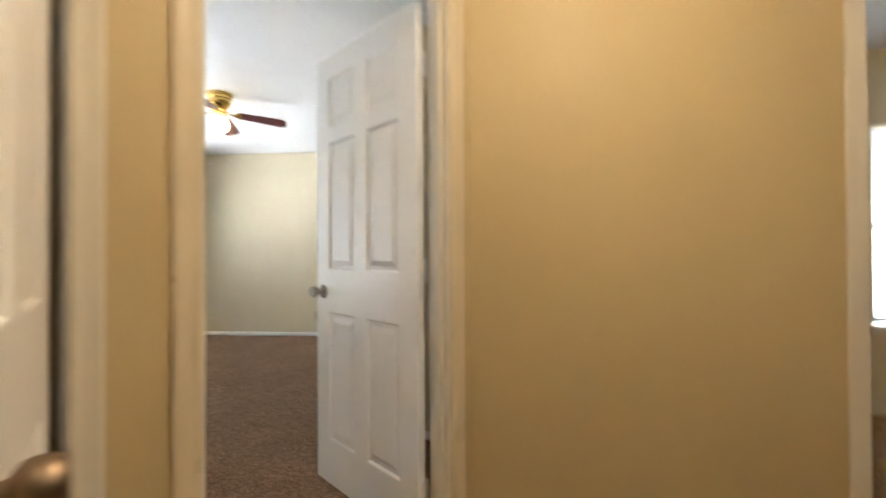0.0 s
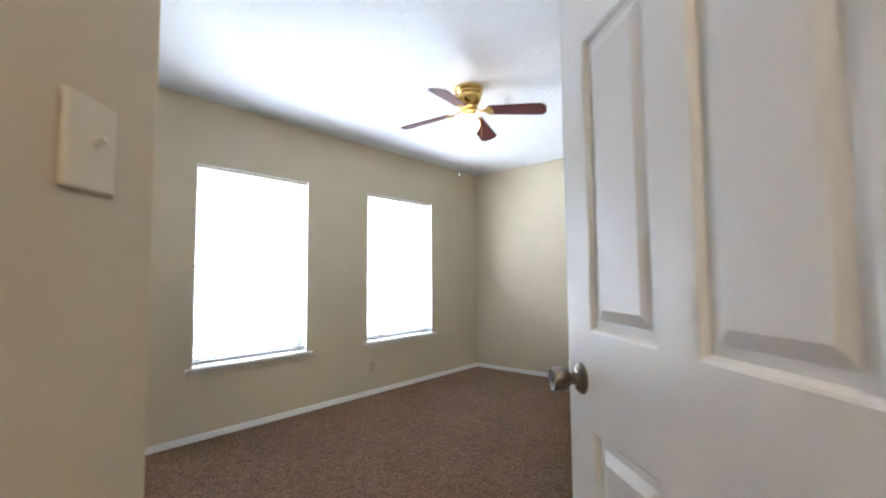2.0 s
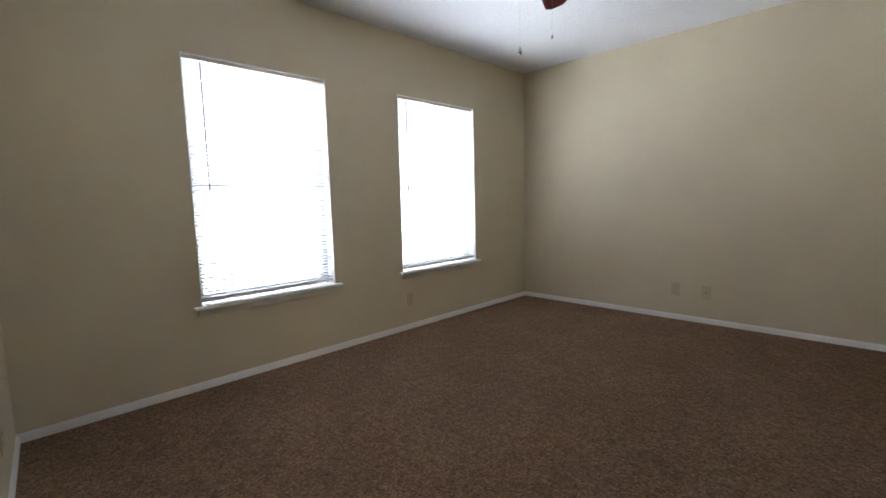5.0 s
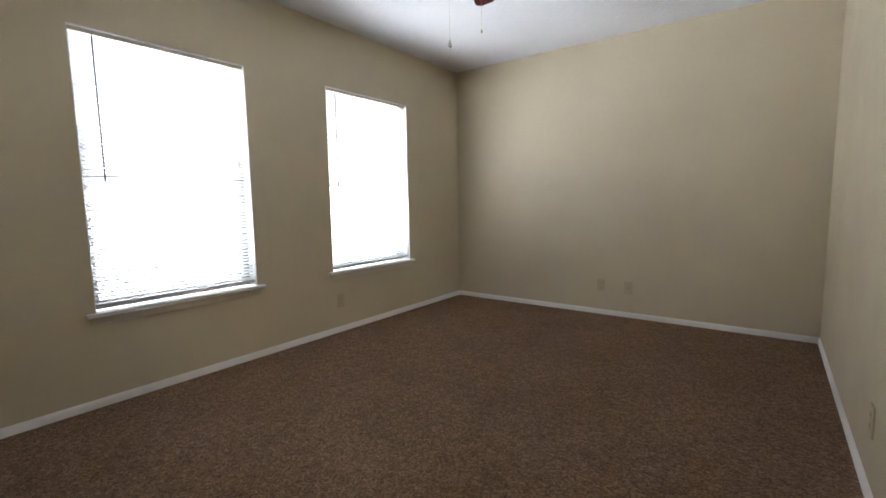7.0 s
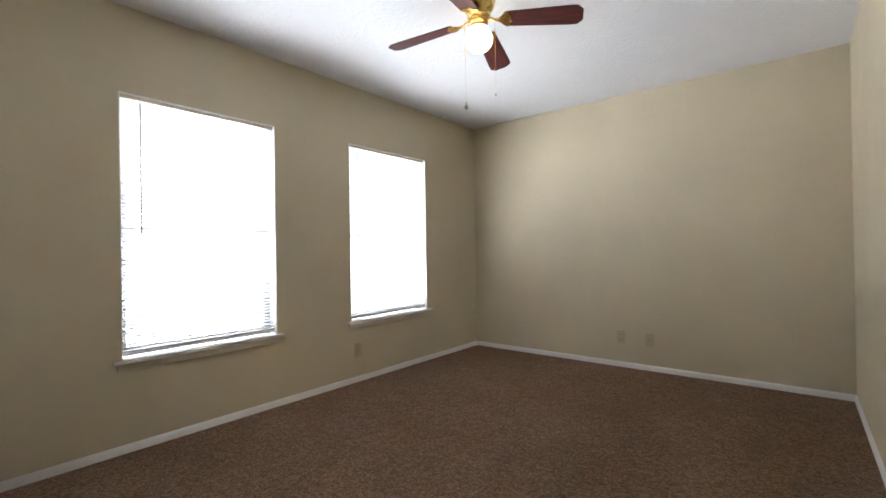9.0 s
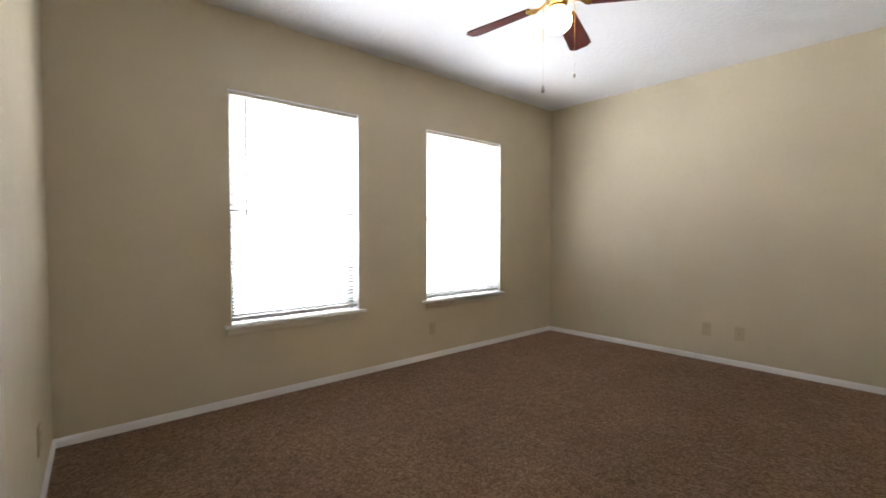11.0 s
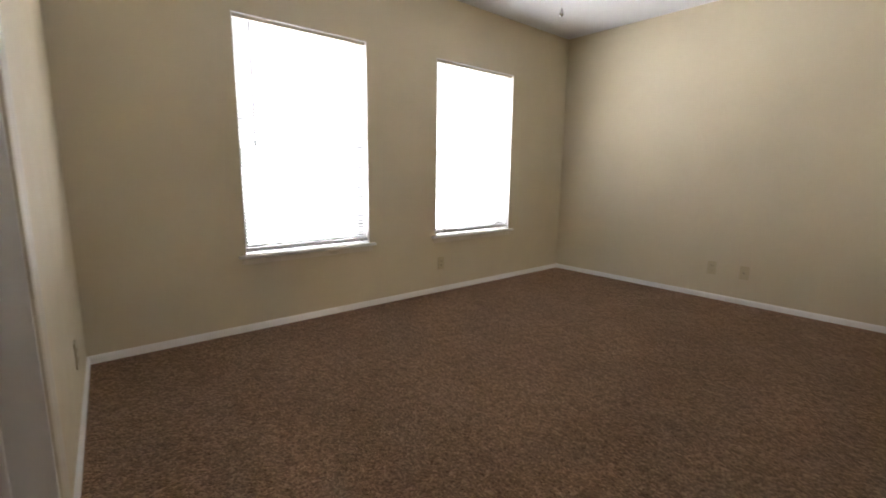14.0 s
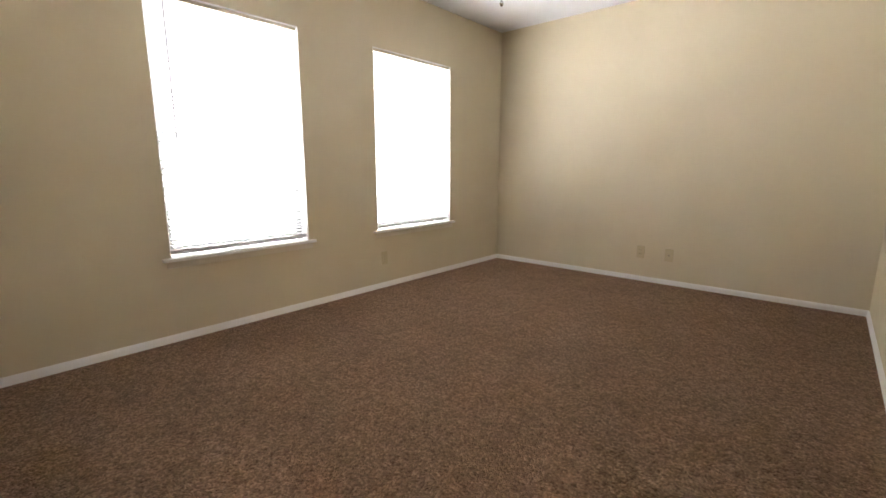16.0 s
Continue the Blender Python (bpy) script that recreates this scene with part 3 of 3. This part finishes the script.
for k in range(4):
    a = (24.0, 108.5, 196.5, 285.0)[k]
    m = pose(0, 0, -0.160, 0, 0, a) @ pose(0, 0, 0, 0, 5.5, 0) @ pose(0, 0, 0, -12.5, 0, 0)
    bm = bmesh.new()
    lo, hi = [[bm.verts.new((x, y, z)) for x, y in blade_outline()] for z in (-0.003, 0.003)]
    bm.faces.new(lo[::-1]), bm.faces.new(hi)
    for i in range(len(lo)):
        j = (i + 1) % len(lo)
        bm.faces.new((lo[i], lo[j], hi[j], hi[i]))
    bevelled(bm, 0.001, 1)
    bl = part("blade", bm, CHERRY, fan)
    bl.matrix_basis = m
    bm = bmesh.new()
    arm = [(0.052, -0.013), (0.088, -0.009), (0.112, -0.012), (0.126, -0.030), (0.138, -0.046), (0.158, -0.051), (0.167, -0.036), (0.163, -0.026), (0.176, -0.015), (0.172, 0), (0.176, 0.015), (0.163, 0.026), (0.167, 0.036), (0.158, 0.051), (0.138, 0.046), (0.126, 0.030), (0.112, 0.012), (0.088, 0.009), (0.052, 0.013)]
    lo, hi = [[bm.verts.new((x, y, z + (0.020 if x < 0.08 else 0))) for x, y in arm] for z in (-0.0075, -0.0032)]
    bm.faces.new(lo[::-1]), bm.faces.new(hi)
    for i in range(len(lo)):
        j = (i + 1) % len(lo)
        bm.faces.new((lo[i], lo[j], hi[j], hi[i]))
    bevelled(bm, 0.0012, 1)
    part("blade_iron", bm, BRASS, bl, "scalloped brass blade iron")
    for sx, sy in ((0.152, -0.032), (0.152, 0.032), (0.160, 0)):
        bm = bmesh.new()
        lathe(bm, [(0.004, -0.0095), (0.0045, -0.0085), (0.0045, -0.0074)], 10, (sx, sy, 0))
        part("screw", bm, BRASS, bl)
for cx, cy, end, size, fob_mat in ((1.507, -2.218, 1.845, 1.0, FOBMETAL), (1.639, -2.128, 1.905, 0.55, WHITEPLASTIC)):
    dx, dy = cx - 1.568, cy + 2.176
    bm = bmesh.new()
    top, low = -0.168, end - H
    path = [(0.60, top), (0.9, top - 0.004), (1.0, top - 0.02), (1.0, low + 0.03)]
    for (ka, za), (kb, zb) in zip(path, path[1:]):
        n = max(1, int(math.hypot((kb - ka) * 0.08, zb - za) / 0.0036))
        for i in range(n):
            k, z = ka + (kb - ka) * i / n, za + (zb - za) * i / n
            bmesh.ops.create_icosphere(bm, subdivisions=1, radius=0.0019 if z > top - 0.20 else 0.0010, matrix=Matrix.Translation((dx * k, dy * k, z)))
    chain = part("pull_chain", bm, BRASS, fan, "beaded brass pull chain")
    bm = bmesh.new()
    profile = ((0.002, 0.032), (0.004, 0.028), (0.005, 0.022), (0.009, 0.012), (0.0105, 0.004), (0.008, -0.005), (0.003, -0.009))
    lathe(bm, [(r * size, low + z * size) for r, z in profile], 16, (dx, dy, 0))
    part("fob", bm, fob_mat, chain, "small pull fob", True)


# ---- plates ----
def plate(name, at, turn, label, category, mat, kind, wide=0.035, tall=0.057, deep=0.006):
    """A wall plate: local y points out of the wall, z up, centred on the plate."""
    ob = thing(name, at, turn, label, category)
    bm = bmesh.new()
    box(bm, -wide, wide, 0, deep, -tall, tall)
    bevelled(bm, deep * 0.48, 3)
    part("cover", bm, mat, ob)
    if kind == "outlet":
        for dz in (-0.0195, 0.0195):
            bm = bmesh.new()
            lathe(bm, [(0.0165, 0.005), (0.0165, 0.0075), (0.0155, 0.0082)], 24, (0, 0, dz), Matrix.Rotation(radians(-90), 4, "X"))
            face = part("socket", bm, mat, ob)
            for sx in (-0.0063, 0.0063):
                bm = bmesh.new()
                box(bm, sx - 0.001, sx + 0.001, 0.0078, 0.0085, dz - 0.001, dz + 0.0065)
                part("slot", bm, DARK, face)
            bm = bmesh.new()
            lathe(bm, [(0.0022, 0.0078), (0.0022, 0.0085)], 10, (0, 0, dz - 0.007), Matrix.Rotation(radians(-90), 4, "X"))
            part("ground_hole", bm, DARK, face)
        screws = (0,)
    elif kind == "switch":
        bm = bmesh.new()
        box(bm, -0.006, 0.006, deep - 0.001, deep + 0.0012, -0.013, 0.013)
        bevelled(bm, 0.0006, 1)
        part("toggle_frame", bm, mat, ob)
        bm = bmesh.new()
        box(bm, -0.0045, 0.0045, -0.002, 0.017, -0.005, 0.005)
        bevelled(bm, 0.0012)
        bmesh.ops.rotate(bm, verts=bm.verts[:], cent=(0, 0, 0), matrix=Matrix.Rotation(radians(28), 3, "X"))
        bmesh.ops.translate(bm, verts=bm.verts[:], vec=(0, deep, 0))
        part("toggle", bm, mat, ob)
        screws = (-0.030, 0.030)
    else:
        bm = bmesh.new()
        lathe(bm, [(0.0055, 0.005), (0.0055, 0.008), (0.0035, 0.008), (0.0035, 0.014)], 12, (0, 0, 0), Matrix.Rotation(radians(-90), 4, "X"))
        part("coax_socket", bm, NICKEL, ob)
        screws = (-0.030, 0.030)
    for dz in screws:
        bm = bmesh.new()
        lathe(bm, [(0.0032, deep - 0.001), (0.003, deep + 0.0008)], 12, (0, 0, dz), Matrix.Rotation(radians(-90), 4, "X"))
        part("screw", bm, mat, ob)
    return ob


plate("wall_outlet", (0, -1.735, 0.262), -90, "almond duplex outlet low on the window wall", "outlet", PLASTIC, "outlet")
plate("wall_outlet", (1.605, 0, 0.272), 180, "almond duplex outlet low on the far wall", "outlet", PLASTIC, "outlet")
plate("cable_plate", (1.848, 0, 0.268), 180, "almond cable plate beside the outlet", "wall plate", PLASTIC, "coax")
plate("wall_outlet", (XR, -1.99, 0.269), 90, "almond duplex outlet low beside the far corner", "outlet", PLASTIC, "outlet")
ox, oy = nface(0.62)
plate("wall_outlet", (ox, oy, 0.275), -2.72, "almond duplex outlet low beside the closet", "outlet", PLASTIC, "outlet")
sx, sy = uv(US, -5.036)
plate("light_switch", (sx, sy, 1.318), -45, "ivory toggle light switch on the angled wall", "light switch", WHITEPLASTIC, "switch", 0.046, 0.062, 0.011)

# corner board at the free end of the hall wall
bm = bmesh.new()
box(bm, HX - 0.055, HX + 0.012, HY - 0.012, HY, 0, H - 0.002)
bevelled(bm, 0.003)
structure("trim_hall_corner", bm, CASING, "cream painted corner board of the hall wall", "trim")

# ---- hall light ----
hall = thing("hall_ceiling_light", (4.2, -5.22, H), 0, "round flush ceiling light with a brass rim, lit", "ceiling light")
bm = bmesh.new()
lathe(bm, [(0.15, 0), (0.155, -0.012), (0.148, -0.028), (0.135, -0.03)], 40)
part("rim", bm, BRASS, hall, "brass rim", True)
bm = bmesh.new()
lathe(bm, [(0.134, -0.028), (0.125, -0.06), (0.10, -0.09), (0.06, -0.11), (0.01, -0.118)], 40)
part("bowl", bm, BOWL, hall, "glowing frosted glass bowl", True)
